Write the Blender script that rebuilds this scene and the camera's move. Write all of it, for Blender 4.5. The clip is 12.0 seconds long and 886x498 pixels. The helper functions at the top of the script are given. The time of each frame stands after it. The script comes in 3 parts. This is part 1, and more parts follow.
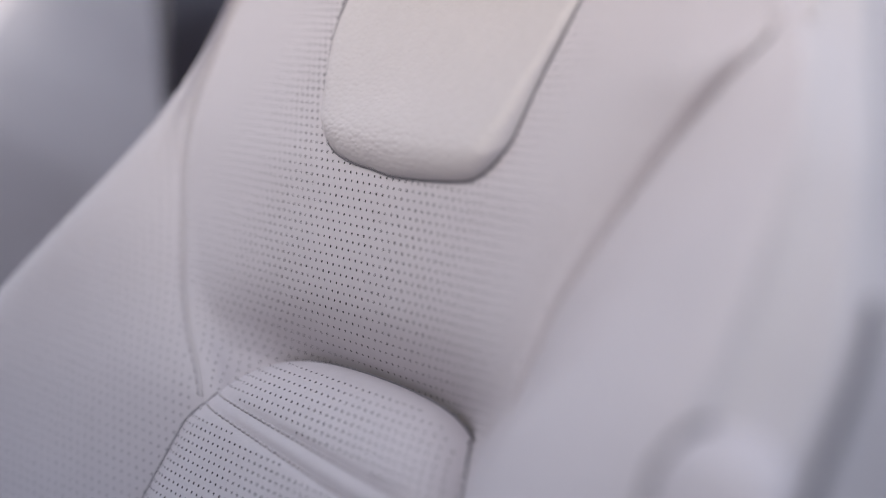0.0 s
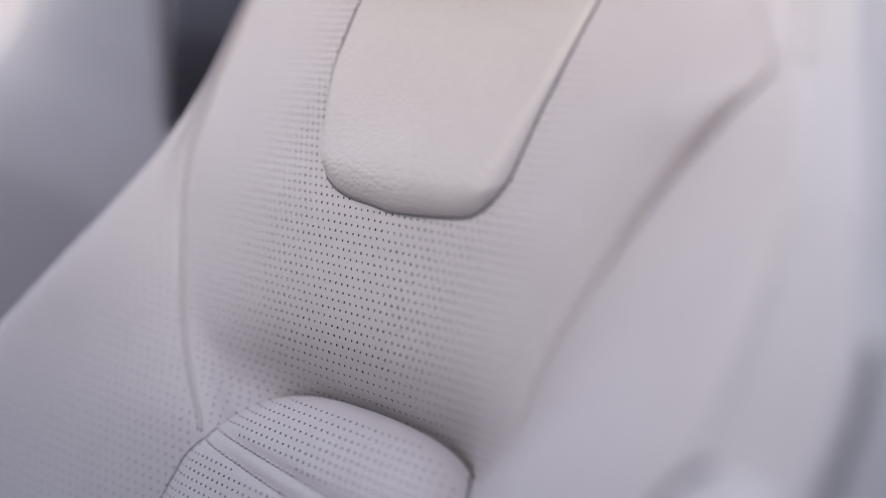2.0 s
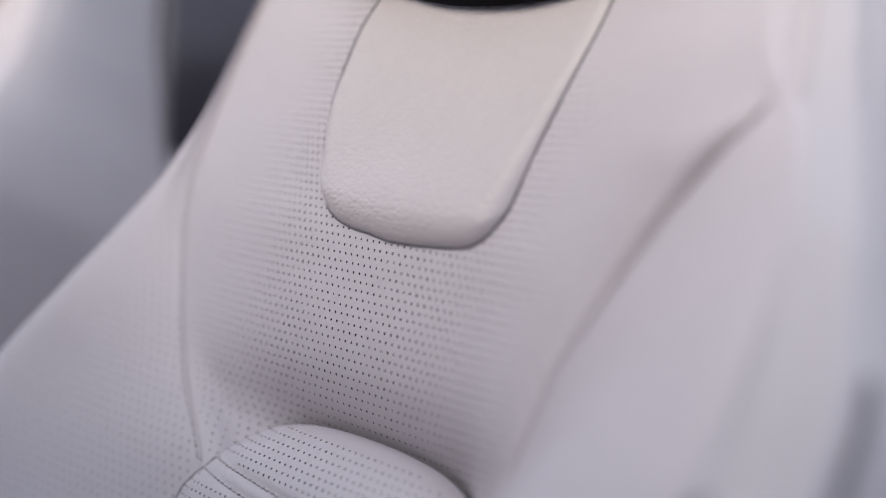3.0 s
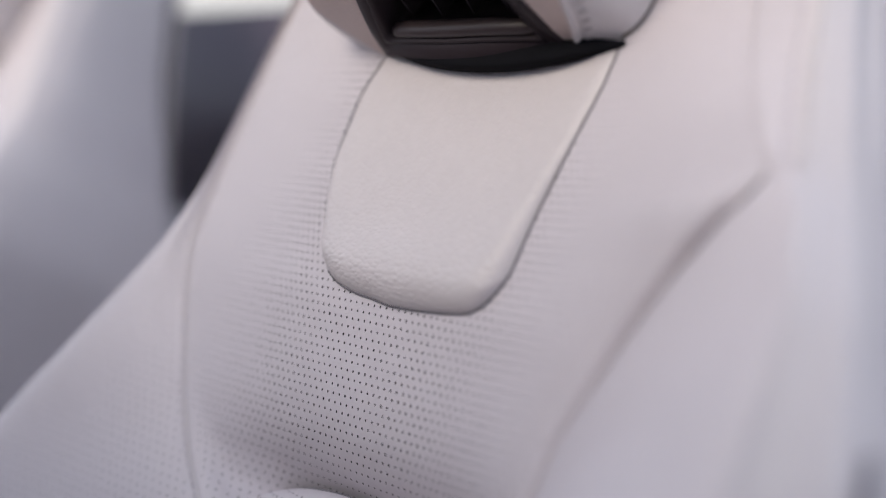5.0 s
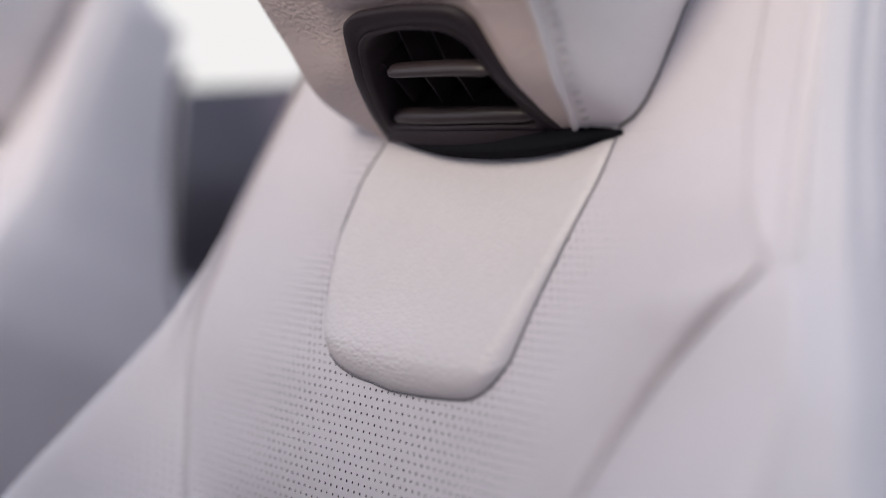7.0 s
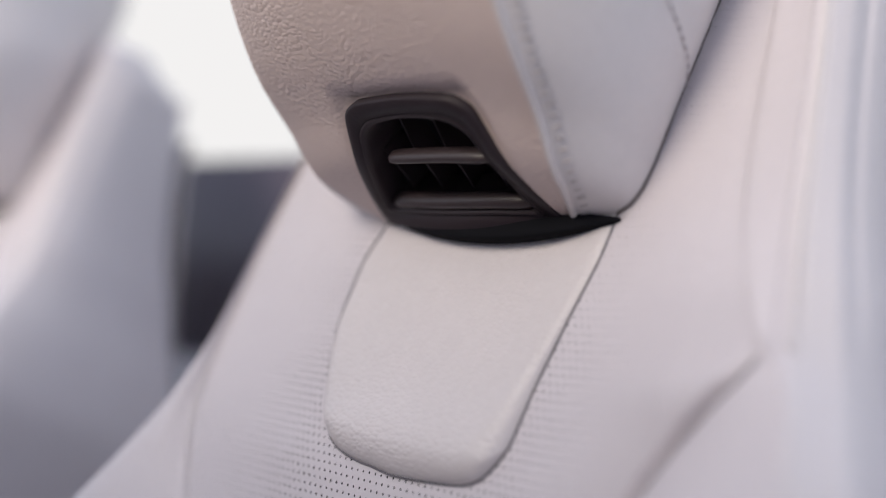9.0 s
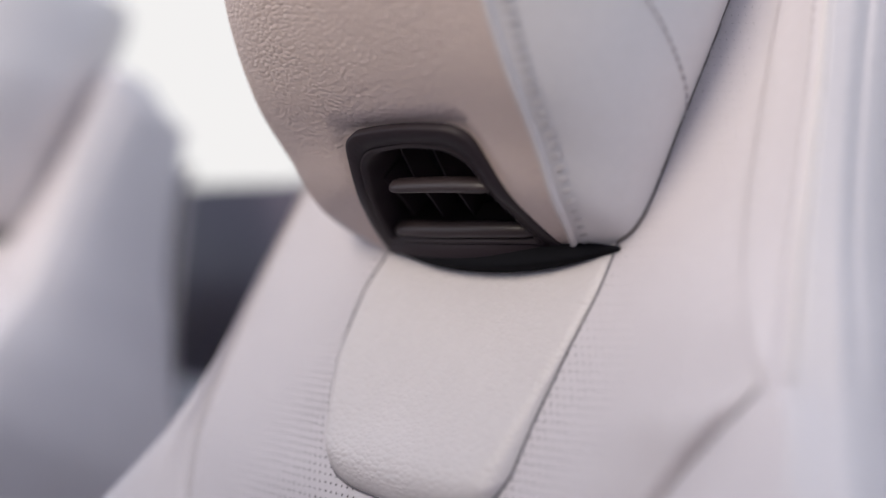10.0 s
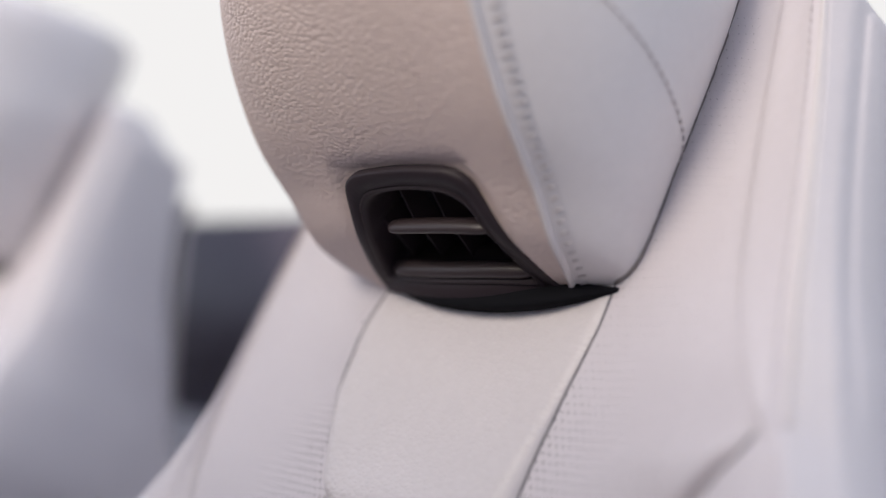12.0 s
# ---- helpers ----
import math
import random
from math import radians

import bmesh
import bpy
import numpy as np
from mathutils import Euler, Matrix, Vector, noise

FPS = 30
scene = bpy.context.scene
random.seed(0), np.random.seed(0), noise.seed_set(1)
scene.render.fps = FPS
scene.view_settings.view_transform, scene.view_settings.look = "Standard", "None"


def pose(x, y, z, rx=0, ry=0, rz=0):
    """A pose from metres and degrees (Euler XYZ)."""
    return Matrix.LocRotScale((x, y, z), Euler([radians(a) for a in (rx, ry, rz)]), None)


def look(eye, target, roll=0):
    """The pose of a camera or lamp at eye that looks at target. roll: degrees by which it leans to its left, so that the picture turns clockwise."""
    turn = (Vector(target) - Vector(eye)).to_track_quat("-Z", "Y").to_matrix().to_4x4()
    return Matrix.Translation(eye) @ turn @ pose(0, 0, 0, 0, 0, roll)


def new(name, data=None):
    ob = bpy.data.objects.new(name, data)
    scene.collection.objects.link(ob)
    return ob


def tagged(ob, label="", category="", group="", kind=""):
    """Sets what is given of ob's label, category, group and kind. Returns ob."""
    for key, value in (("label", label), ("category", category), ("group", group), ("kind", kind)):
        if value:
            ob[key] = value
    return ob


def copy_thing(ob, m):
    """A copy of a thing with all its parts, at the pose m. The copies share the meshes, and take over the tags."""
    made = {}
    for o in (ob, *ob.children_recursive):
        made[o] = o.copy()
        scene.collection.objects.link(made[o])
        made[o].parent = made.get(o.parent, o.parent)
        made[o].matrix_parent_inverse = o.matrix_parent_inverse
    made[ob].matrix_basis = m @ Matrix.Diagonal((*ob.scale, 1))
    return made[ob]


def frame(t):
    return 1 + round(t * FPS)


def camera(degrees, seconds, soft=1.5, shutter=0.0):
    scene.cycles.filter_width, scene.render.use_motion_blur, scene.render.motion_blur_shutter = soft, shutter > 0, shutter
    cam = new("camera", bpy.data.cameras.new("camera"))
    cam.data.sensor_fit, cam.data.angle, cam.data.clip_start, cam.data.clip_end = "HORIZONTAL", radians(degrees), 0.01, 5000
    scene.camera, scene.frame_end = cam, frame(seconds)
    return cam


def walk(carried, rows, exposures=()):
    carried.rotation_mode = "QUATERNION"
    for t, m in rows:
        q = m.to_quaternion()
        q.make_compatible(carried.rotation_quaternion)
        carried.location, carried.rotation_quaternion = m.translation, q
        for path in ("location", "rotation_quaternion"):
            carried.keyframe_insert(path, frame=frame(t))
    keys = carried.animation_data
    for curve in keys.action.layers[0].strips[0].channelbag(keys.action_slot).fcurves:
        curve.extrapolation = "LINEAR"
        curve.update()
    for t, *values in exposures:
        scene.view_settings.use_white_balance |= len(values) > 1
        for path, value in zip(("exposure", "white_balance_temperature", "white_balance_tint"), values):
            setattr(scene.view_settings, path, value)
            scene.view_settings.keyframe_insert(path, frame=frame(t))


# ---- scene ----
cam = camera(42.0, 12.0, soft=1.2)
PATH = [
    (0, (0.358, -0.37, 0.988), (-0.983, 1.049, 0.555), 0.9),
    (0.5, (0.358, -0.369, 0.989), (-0.985, 1.049, 0.559), 0.9),
    (1, (0.358, -0.368, 0.992), (-0.988, 1.048, 0.566), 0.7),
    (1.5, (0.358, -0.367, 0.994), (-0.991, 1.049, 0.577), 0.6),
    (2, (0.358, -0.368, 0.995), (-0.992, 1.053, 0.594), 0.7),
    (2.5, (0.358, -0.368, 0.998), (-0.995, 1.054, 0.611), 0.6),
    (3, (0.359, -0.369, 0.999), (-0.995, 1.057, 0.634), 0.7),
    (5, (0.36, -0.368, 1.009), (-1.008, 1.061, 0.716), 0.5),
    (5.5, (0.361, -0.368, 1.012), (-1.012, 1.061, 0.743), 0.5),
    (6, (0.361, -0.368, 1.015), (-1.015, 1.062, 0.772), 0.5),
    (6.5, (0.362, -0.369, 1.017), (-1.017, 1.064, 0.804), 0.5),
    (7, (0.363, -0.37, 1.02), (-1.018, 1.064, 0.832), 0.3),
    (9, (0.366, -0.373, 1.029), (-1.021, 1.066, 0.953), 0.5),
    (9.5, (0.366, -0.374, 1.031), (-1.021, 1.066, 0.973), 0.4),
    (10, (0.367, -0.374, 1.033), (-1.022, 1.065, 0.992), 0.3),
    (10.5, (0.367, -0.375, 1.035), (-1.02, 1.065, 1.012), 0.4),
    (11, (0.368, -0.375, 1.038), (-1.02, 1.064, 1.022), 0.1),
    (11.5, (0.368, -0.375, 1.038), (-1.021, 1.064, 1.038), 0.3),
    (12, (0.369, -0.376, 1.038), (-1.019, 1.064, 1.048), 0.3),
]
walk(cam, [(t, look(eye, target, roll)) for t, eye, target, roll in PATH])
cam.data.dof.use_dof = True
cam.data.dof.focus_distance = 0.518
cam.data.dof.aperture_fstop = 1.75

# ---- light ----
world = bpy.data.worlds.new("world")
scene.world = world
world.use_nodes = True
wn, wl = world.node_tree.nodes, world.node_tree.links
sky = wn.new("ShaderNodeTexSky")
sky.sky_type = "NISHITA"
sky.sun_disc = False
sky.sun_elevation, sky.sun_rotation = radians(34), radians(182)
sky.air_density, sky.dust_density, sky.ozone_density = 1.0, 6.0, 1.0
cloud = wn.new("ShaderNodeMixRGB")
cloud.inputs["Fac"].default_value = 0.9
cloud.inputs["Color2"].default_value = (6.15, 6.75, 8.25, 1)
wl.new(sky.outputs["Color"], cloud.inputs["Color1"])
wl.new(cloud.outputs["Color"], wn["Background"].inputs["Color"])
wn["Background"].inputs["Strength"].default_value = 0.182
sun = new("sun", bpy.data.lights.new("sun", "SUN"))
sun.data.energy, sun.data.angle, sun.data.color = 3.05, radians(30), (1.0, 0.875, 0.735)
sun.matrix_world = look((-0.1, -3.0, 0.9 + 3.0 * math.tan(radians(34))), (0, 0, 0.9))
scene.view_settings.exposure = -0.32


# ---- materials ----
def material(name, color, rough=0.5, metallic=0.0, vary=0.06, grain=0.0, cell=0.003, wrinkle=0.0, fine=0.0, spec=0.5):
    """Principled surface with colour variation at two scales, a pebble grain and soft wrinkles."""
    m = bpy.data.materials.new(name)
    m.use_nodes = True
    n, l = m.node_tree.nodes, m.node_tree.links
    b = n["Principled BSDF"]
    b.inputs["Roughness"].default_value = rough
    b.inputs["Metallic"].default_value = metallic
    b.inputs["Specular IOR Level"].default_value = spec
    co = n.new("ShaderNodeTexCoord")
    big, small = n.new("ShaderNodeTexNoise"), n.new("ShaderNodeTexNoise")
    big.inputs["Scale"].default_value, small.inputs["Scale"].default_value = 9.0, 220.0
    big.inputs["Detail"].default_value = small.inputs["Detail"].default_value = 3.0
    mix = n.new("ShaderNodeMath")
    mix.operation = "MULTIPLY_ADD"
    mix.inputs[1].default_value = 0.4
    l.new(small.outputs["Fac"], mix.inputs[0])
    l.new(big.outputs["Fac"], mix.inputs[2])
    ramp = n.new("ShaderNodeValToRGB")
    ramp.color_ramp.elements[0].position, ramp.color_ramp.elements[1].position = 0.4, 1.0
    ramp.color_ramp.elements[0].color = (*[c * (1 - vary) for c in color], 1)
    ramp.color_ramp.elements[1].color = (*[min(1, c * (1 + vary)) for c in color], 1)
    l.new(mix.outputs[0], ramp.inputs["Fac"])
    l.new(ramp.outputs["Color"], b.inputs["Base Color"])
    for t in (big, small):
        l.new(co.outputs["Object"], t.inputs["Vector"])
    last = None
    layers = []
    if grain:
        warp = n.new("ShaderNodeTexNoise")
        warp.inputs["Scale"].default_value = 130.0
        l.new(co.outputs["Object"], warp.inputs["Vector"])
        add = n.new("ShaderNodeMixRGB")
        add.blend_type = "ADD"
        add.inputs["Fac"].default_value = cell * 0.9
        l.new(co.outputs["Object"], add.inputs["Color1"])
        l.new(warp.outputs["Color"], add.inputs["Color2"])
        flat = n.new("ShaderNodeVectorMath")
        flat.operation = "MULTIPLY"
        flat.inputs[1].default_value = (0.75, 1.0, 1.25)
        l.new(add.outputs["Color"], flat.inputs[0])
        v = n.new("ShaderNodeTexVoronoi")
        v.feature = "SMOOTH_F1"
        v.inputs["Smoothness"].default_value = 0.35
        v.inputs["Scale"].default_value = 1.0 / cell
        l.new(flat.outputs["Vector"], v.inputs["Vector"])
        creases = n.new("ShaderNodeTexNoise")
        creases.noise_type = "RIDGED_MULTIFRACTAL"
        creases.inputs["Scale"].default_value = 0.55 / cell
        creases.inputs["Detail"].default_value = 1.5
        l.new(flat.outputs["Vector"], creases.inputs["Vector"])
        r = n.new("ShaderNodeMath")
        r.operation = "MULTIPLY_ADD"
        r.inputs[1].default_value = 0.35
        l.new(creases.outputs["Fac"], r.inputs[0])
        l.new(v.outputs["Distance"], r.inputs[2])
        # the pebbles are deeper in some places than in others
        where = n.new("ShaderNodeTexNoise")
        where.inputs["Scale"].default_value = 35.0
        l.new(co.outputs["Object"], where.inputs["Vector"])
        k = n.new("ShaderNodeMath")
        k.operation = "MULTIPLY"
        l.new(r.outputs[0], k.inputs[0])
        l.new(where.outputs["Fac"], k.inputs[1])
        layers.append((k.outputs[0], grain, 0.0011))
    if wrinkle:
        wv = n.new("ShaderNodeTexNoise")
        wv.inputs["Scale"].default_value = 38.0
        wv.inputs["Detail"].default_value = 4.0
        wv.inputs["Distortion"].default_value = 0.8
        l.new(co.outputs["Object"], wv.inputs["Vector"])
        layers.append((wv.outputs["Fac"], wrinkle, 0.004))
    if fine:
        fv = n.new("ShaderNodeTexNoise")
        fv.inputs["Scale"].default_value = 900.0
        fv.inputs["Detail"].default_value = 2.0
        l.new(co.outputs["Object"], fv.inputs["Vector"])
        layers.append((fv.outputs["Fac"], fine, 0.0004))
    for out, strength, distance in layers:
        bump = n.new("ShaderNodeBump")
        bump.inputs["Strength"].default_value = abs(strength)
        bump.invert = strength < 0
        bump.inputs["Distance"].default_value = distance
        l.new(out, bump.inputs["Height"])
        if last:
            l.new(last, bump.inputs["Normal"])
        last = bump.outputs["Normal"]
    if last:
        l.new(last, b.inputs["Normal"])
    return m


PEARL = (0.575, 0.532, 0.555)
LEATHER = material("pearl_leather", PEARL, 0.5, fine=0.55, wrinkle=0.10)
# pearl leather lightened to put side light on the headrest's flanks
SIDESKIN = material("smooth_lit_pearl_leather", (0.62, 0.585, 0.59), 0.45, fine=0.3, wrinkle=0.08)
GRAINED = material("grained_pearl_leather", (0.52, 0.49, 0.51), 0.5, grain=-0.4, cell=0.0026, wrinkle=0.12, fine=0.15)
PADSKIN = material("pad_leather", (0.575, 0.530, 0.532), 0.45, grain=-0.6, cell=0.0024, wrinkle=0.12, fine=0.15)
# same leather as the pad; the warm bounced light is in this colour
HEADSKIN = material("warm_lit_headrest_leather", (0.575, 0.47, 0.435), 0.48, grain=-0.8, cell=0.0022, wrinkle=0.05, fine=0.2)
HOLE = material("perforation_dark", (0.012, 0.010, 0.012), 0.9)
# mid grey that puts the dimples' shade into flat discs
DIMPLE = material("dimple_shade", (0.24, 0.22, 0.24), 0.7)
DARKTHREAD = material("grey_thread", (0.45, 0.415, 0.42), 0.7, fine=0.4)
THREAD = material("pearl_thread", (0.50, 0.46, 0.475), 0.7, fine=0.4)
PIPING = material("pearl_piping", (0.60, 0.56, 0.56), 0.5, fine=0.2)
PLASTIC = material("dark_brown_plastic", (0.026, 0.0185, 0.0225), 0.5, fine=0.25, spec=0.22)
LOUVRE = material("louvre_plastic", (0.038, 0.027, 0.029), 0.42, fine=0.15)
BLACK = material("black_duct", (0.005, 0.005, 0.007), 0.8, spec=0.1)
DARKTRIM = material("dark_blue_grey_trim", (0.080, 0.066, 0.094), 0.5, fine=0.2)
GREYTRIM = material("grey_trim", (0.60, 0.58, 0.61), 0.6, fine=0.3)
# pale so that the unseen side walls bounce some light
BOUNCEWALL = material("pale_bounce_wall", (0.40, 0.38, 0.40), 0.6, fine=0.3)
CARPET = material("grey_carpet", (0.16, 0.155, 0.16), 0.95, fine=0.6)
ASPHALT = material("pale_paving", (0.30, 0.29, 0.28), 0.9, fine=0.5)

# ---- the seat's own axes: u across, v up along the back, w out towards the sitter ----
LEAN_BACK = radians(27.0)
ORIGIN = Vector((0, -0.022, 0.917))
AXIS_V = Vector((0, math.sin(LEAN_BACK), math.cos(LEAN_BACK)))
AXIS_W = Vector((0, -math.cos(LEAN_BACK), math.sin(LEAN_BACK)))
BASE = Vector((0, -0.15, 0.25))


def place(u, v, w):
    """From the seat's axes to metres round the seat's base."""
    return ORIGIN + Vector((u, 0, 0)) + AXIS_V * v + AXIS_W * w - BASE


def part(name, bm, mat, parent, label="", smooth=True):
    me = bpy.data.meshes.new(name)
    bm.to_mesh(me)
    bm.free()
    me.materials.append(mat)
    if smooth:
        me.polygons.foreach_set("use_smooth", [True] * len(me.polygons))
    ob = new(name, me)
    ob.parent = parent
    return tagged(ob, label)


def from_grid(rows, close=False, skip=None):
    """A sheet from rows of points."""
    bm = bmesh.new()
    vs = [[bm.verts.new(p) for p in row] for row in rows]
    for i in range(len(vs) - 1):
        n = len(vs[i])
        for j in range(n if close else n - 1):
            k = (j + 1) % n
            if skip and skip(i, j):
                continue
            bm.faces.new((vs[i][j], vs[i][k], vs[i + 1][k], vs[i + 1][j]))
    return bm


def tube_into(bm, pts, r, sides=8):
    """Adds a round cord along the points."""
    rings = []
    up = Vector((0, 0.3, 1)).normalized()
    for i, p in enumerate(pts):
        d = (pts[min(i + 1, len(pts) - 1)] - pts[max(i - 1, 0)]).normalized()
        a = d.cross(up)
        if a.length < 0.1:
            a = d.cross(Vector((1, 0, 0)))
        a.normalize()
        b = d.cross(a)
        rings.append([bm.verts.new(p + (a * math.cos(t) + b * math.sin(t)) * r) for t in [2 * math.pi * k / sides for k in range(sides)]])
    for q, s in zip(rings, rings[1:]):
        for k in range(sides):
            bm.faces.new((q[k], q[(k + 1) % sides], s[(k + 1) % sides], s[k]))
    bm.faces.new(rings[0][::-1])
    bm.faces.new(rings[-1])


def box(x0, x1, y0, y1, z0, z1, bevel=0.0):
    bm = bmesh.new()
    bmesh.ops.create_cube(bm, size=1)
    for v in bm.verts:
        v.co = Vector(((x0 + x1) / 2 + v.co.x * (x1 - x0), (y0 + y1) / 2 + v.co.y * (y1 - y0), (z0 + z1) / 2 + v.co.z * (z1 - z0)))
    if bevel:
        bmesh.ops.bevel(bm, geom=bm.edges[:], offset=bevel, segments=4, profile=0.5, affect="EDGES")
    return bm


def curve(knots):
    """A smooth function through (x, value) knots: monotone cubic."""
    ks = sorted(knots)
    xs, ys = np.array([k[0] for k in ks], float), np.array([k[1] for k in ks], float)
    h, d = np.diff(xs), np.diff(ys) / np.diff(xs)
    m = np.zeros(len(xs))
    m[0], m[-1] = d[0], d[-1]
    for i in range(1, len(xs) - 1):
        if d[i - 1] * d[i] > 0:
            a, b = 2 * h[i] + h[i - 1], h[i] + 2 * h[i - 1]
            m[i] = (a + b) / (a / d[i - 1] + b / d[i])

    def f(x):
        x = min(max(x, xs[0]), xs[-1])
        i = min(int(np.searchsorted(xs, x, "right")) - 1, len(xs) - 2)
        t = (x - xs[i]) / h[i]
        return float((2 * t**3 - 3 * t**2 + 1) * ys[i] + (t**3 - 2 * t**2 + t) * h[i] * m[i] + (3 * t**2 - 2 * t**3) * ys[i + 1] + (t**3 - t**2) * h[i] * m[i + 1])

    return f


# lines that run up the backrest: u and w against v
FAR_U = curve([(-0.45, -0.25), (-0.2, -0.245), (-0.113, -0.225), (-0.069, -0.207), (-0.027, -0.192), (0.006, -0.179), (0.05, -0.166), (0.1, -0.159), (0.154, -0.151), (0.26, -0.135)])
FAR_W = curve([(-0.45, 0.05), (-0.2, 0.045), (-0.113, 0.031), (-0.069, 0.022), (-0.027, 0.011), (0.006, 0.004), (0.05, 0.0), (0.26, -0.004)])
LSEAM_U = curve([(-0.45, -0.075), (-0.2, -0.078), (-0.13, -0.082), (-0.118, -0.090), (-0.1, -0.107), (-0.08, -0.121), (-0.05, -0.136), (-0.01, -0.153), (0.015, -0.158), (0.06, -0.157), (0.26, -0.13)])
LSEAM_W = curve([(-0.45, -0.02), (-0.13, -0.012), (-0.09, -0.009), (-0.05, -0.005), (0.015, 0.0), (0.26, 0.0)])
MID_W = curve([(-0.45, -0.05), (-0.13, -0.05), (-0.105, -0.052), (-0.092, -0.040), (-0.08, -0.025), (-0.065, -0.0145), (-0.03, -0.005), (0.0, 0.0), (0.26, 0.0)])
RSEAM_U = curve([(-0.45, 0.08), (-0.112, 0.088), (-0.09, 0.096), (-0.068, 0.1), (-0.047, 0.104), (-0.026, 0.112), (-0.004, 0.122), (0.024, 0.141), (0.04, 0.157), (0.050, 0.167), (0.058, 0.172), (0.072, 0.165), (0.085, 0.156), (0.12, 0.14), (0.26, 0.12)])
RSEAM_W = curve([(-0.45, -0.02), (-0.112, -0.01), (-0.068, -0.004), (-0.026, 0.0), (-0.004, 0.003), (0.024, 0.012), (0.05, 0.025), (0.075, 0.021), (0.12, 0.012), (0.26, 0.006)])
CREST_U = curve([(-0.45, 0.135), (-0.2, 0.137), (-0.1, 0.145), (-0.07, 0.16), (-0.035, 0.176), (0.01, 0.186), (0.045, 0.184), (0.075, 0.168), (0.12, 0.158), (0.26, 0.137)])
CREST_W = curve([(-0.45, 0.06), (-0.2, 0.06), (-0.1, 0.052), (-0.07, 0.05), (-0.035, 0.046), (0.01, 0.037), (0.045, 0.029), (0.075, 0.023), (0.12, 0.017), (0.26, 0.012)])
EDGE_U = curve([(-0.45, 0.185), (-0.2, 0.187), (-0.1, 0.196), (-0.05, 0.203), (0.0, 0.202), (0.04, 0.191), (0.067, 0.180), (0.101, 0.173), (0.138, 0.168), (0.188, 0.161), (0.244, 0.15), (0.26, 0.146)])
EDGE_W = curve([(-0.45, 0.066), (-0.2, 0.064), (-0.1, 0.058), (-0.05, 0.052), (0.0, 0.044), (0.04, 0.032), (0.067, 0.023), (0.101, 0.02), (0.26, 0.016)])
OUT_U = curve([(-0.45, 0.235), (-0.1, 0.236), (-0.05, 0.238), (0.0, 0.226), (0.06, 0.202), (0.12, 0.187), (0.26, 0.162)])
OUT_W = curve([(-0.45, 0.05), (-0.1, 0.048), (0.0, 0.035), (0.06, 0.013), (0.26, 0.003)])

BOLSTER_U = curve([(-0.45, -0.115), (-0.12, -0.125), (-0.05, -0.14), (0.015, -0.157), (0.06, -0.157), (0.26, -0.13)])
BACK_W = curve([(-0.45, -0.2), (-0.3, -0.2), (-0.1, -0.165), (0.05, -0.12), (0.15, -0.09), (0.26, -0.065)])
SEAM_COLS = {4: 0.0005, 9: 0.0055, 12: 0.0016, 14: 0.003}


def section(v):
    """The control points (u, w) across the backrest at v."""
    fu, fw, lu, lw, mw = FAR_U(v), FAR_W(v), LSEAM_U(v), LSEAM_W(v), MID_W(v)
    ru, rw, cu, cw, eu, ew, ou, ow = RSEAM_U(v), RSEAM_W(v), CREST_U(v), CREST_W(v), EDGE_U(v), EDGE_W(v), OUT_U(v), OUT_W(v)
    bw = BACK_W(v)
    return [(fu - 0.004, bw), (fu - 0.012, 0.7 * fw + 0.3 * bw), (fu, fw - 0.003), (0.5 * fu + 0.5 * BOLSTER_U(v), 0.5 * fw + 0.5 * lw + 0.004),
            (lu, lw), (0.8 * lu, 0.65 * lw + 0.35 * mw), (0.4 * lu, mw), (0.4 * ru, mw), (0.8 * ru, 0.6 * rw + 0.4 * mw), (ru, rw),
            (0.5 * (ru + cu) - 0.002, 0.45 * rw + 0.55 * cw), (cu, cw), (eu, ew), (0.5 * (eu + ou), 0.45 * ew + 0.55 * ow + 0.003), (ou, ow), (ou + 0.007, 0.7 * ow + 0.3 * bw), (ou + 0.002, bw)]


SUB = 12
LINES = {}


def across(v):
    """The line across at v, kept once it is worked out."""
    key = round(v, 6)
    if key not in LINES:
        LINES[key] = line_across(v)
    return LINES[key]


def line_across(v):
    """A smooth line (u, w) across the backrest, SUB steps from column to column, with the seams pressed in."""
    c = [np.array(p) for p in section(v)]
    out = []
    for i in range(len(c) - 1):
        p0, p1, p2, p3 = c[max(i - 1, 0)], c[i], c[i + 1], c[min(i + 2, len(c) - 1)]
        for k in range(SUB):
            t = k / SUB
            out.append(0.5 * (2 * p1 + (p2 - p0) * t + (2 * p0 - 5 * p1 + 4 * p2 - p3) * t**2 + (3 * p1 - p0 - 3 * p2 + p3) * t**3))
    out.append(c[-1])
    out = np.array(out)
    for col, depth in SEAM_COLS.items():
        if col == 9:
            depth *= min(1.0, max(0.0, (0.064 - v) / 0.02))
        if col in (12, 14):
            depth *= min(1.0, max(0.0, (abs(v - 0.03) - 0.02) / 0.03))
        away = np.hypot(out[:, 0] - c[col][0], out[:, 1] - c[col][1])
        out[:, 1] -= depth * np.exp(-((away / 0.0035) ** 2))
    return out


def height(v, u):
    """w of the backrest's front at u, v."""
    line = across(round(v, 4))[2 * SUB : 14 * SUB]
    return float(np.interp(u, line[:, 0], line[:, 1]))


VS = list(np.linspace(-0.45, -0.16, 16)[:-1]) + list(np.linspace(-0.16, 0.255, 150))


SHOULDER = curve([(0.0, 0.285), (0.09, 0.284), (0.12, 0.277), (0.145, 0.264), (0.165, 0.246), (0.18, 0.226), (0.2, 0.193), (0.25, 0.12)])


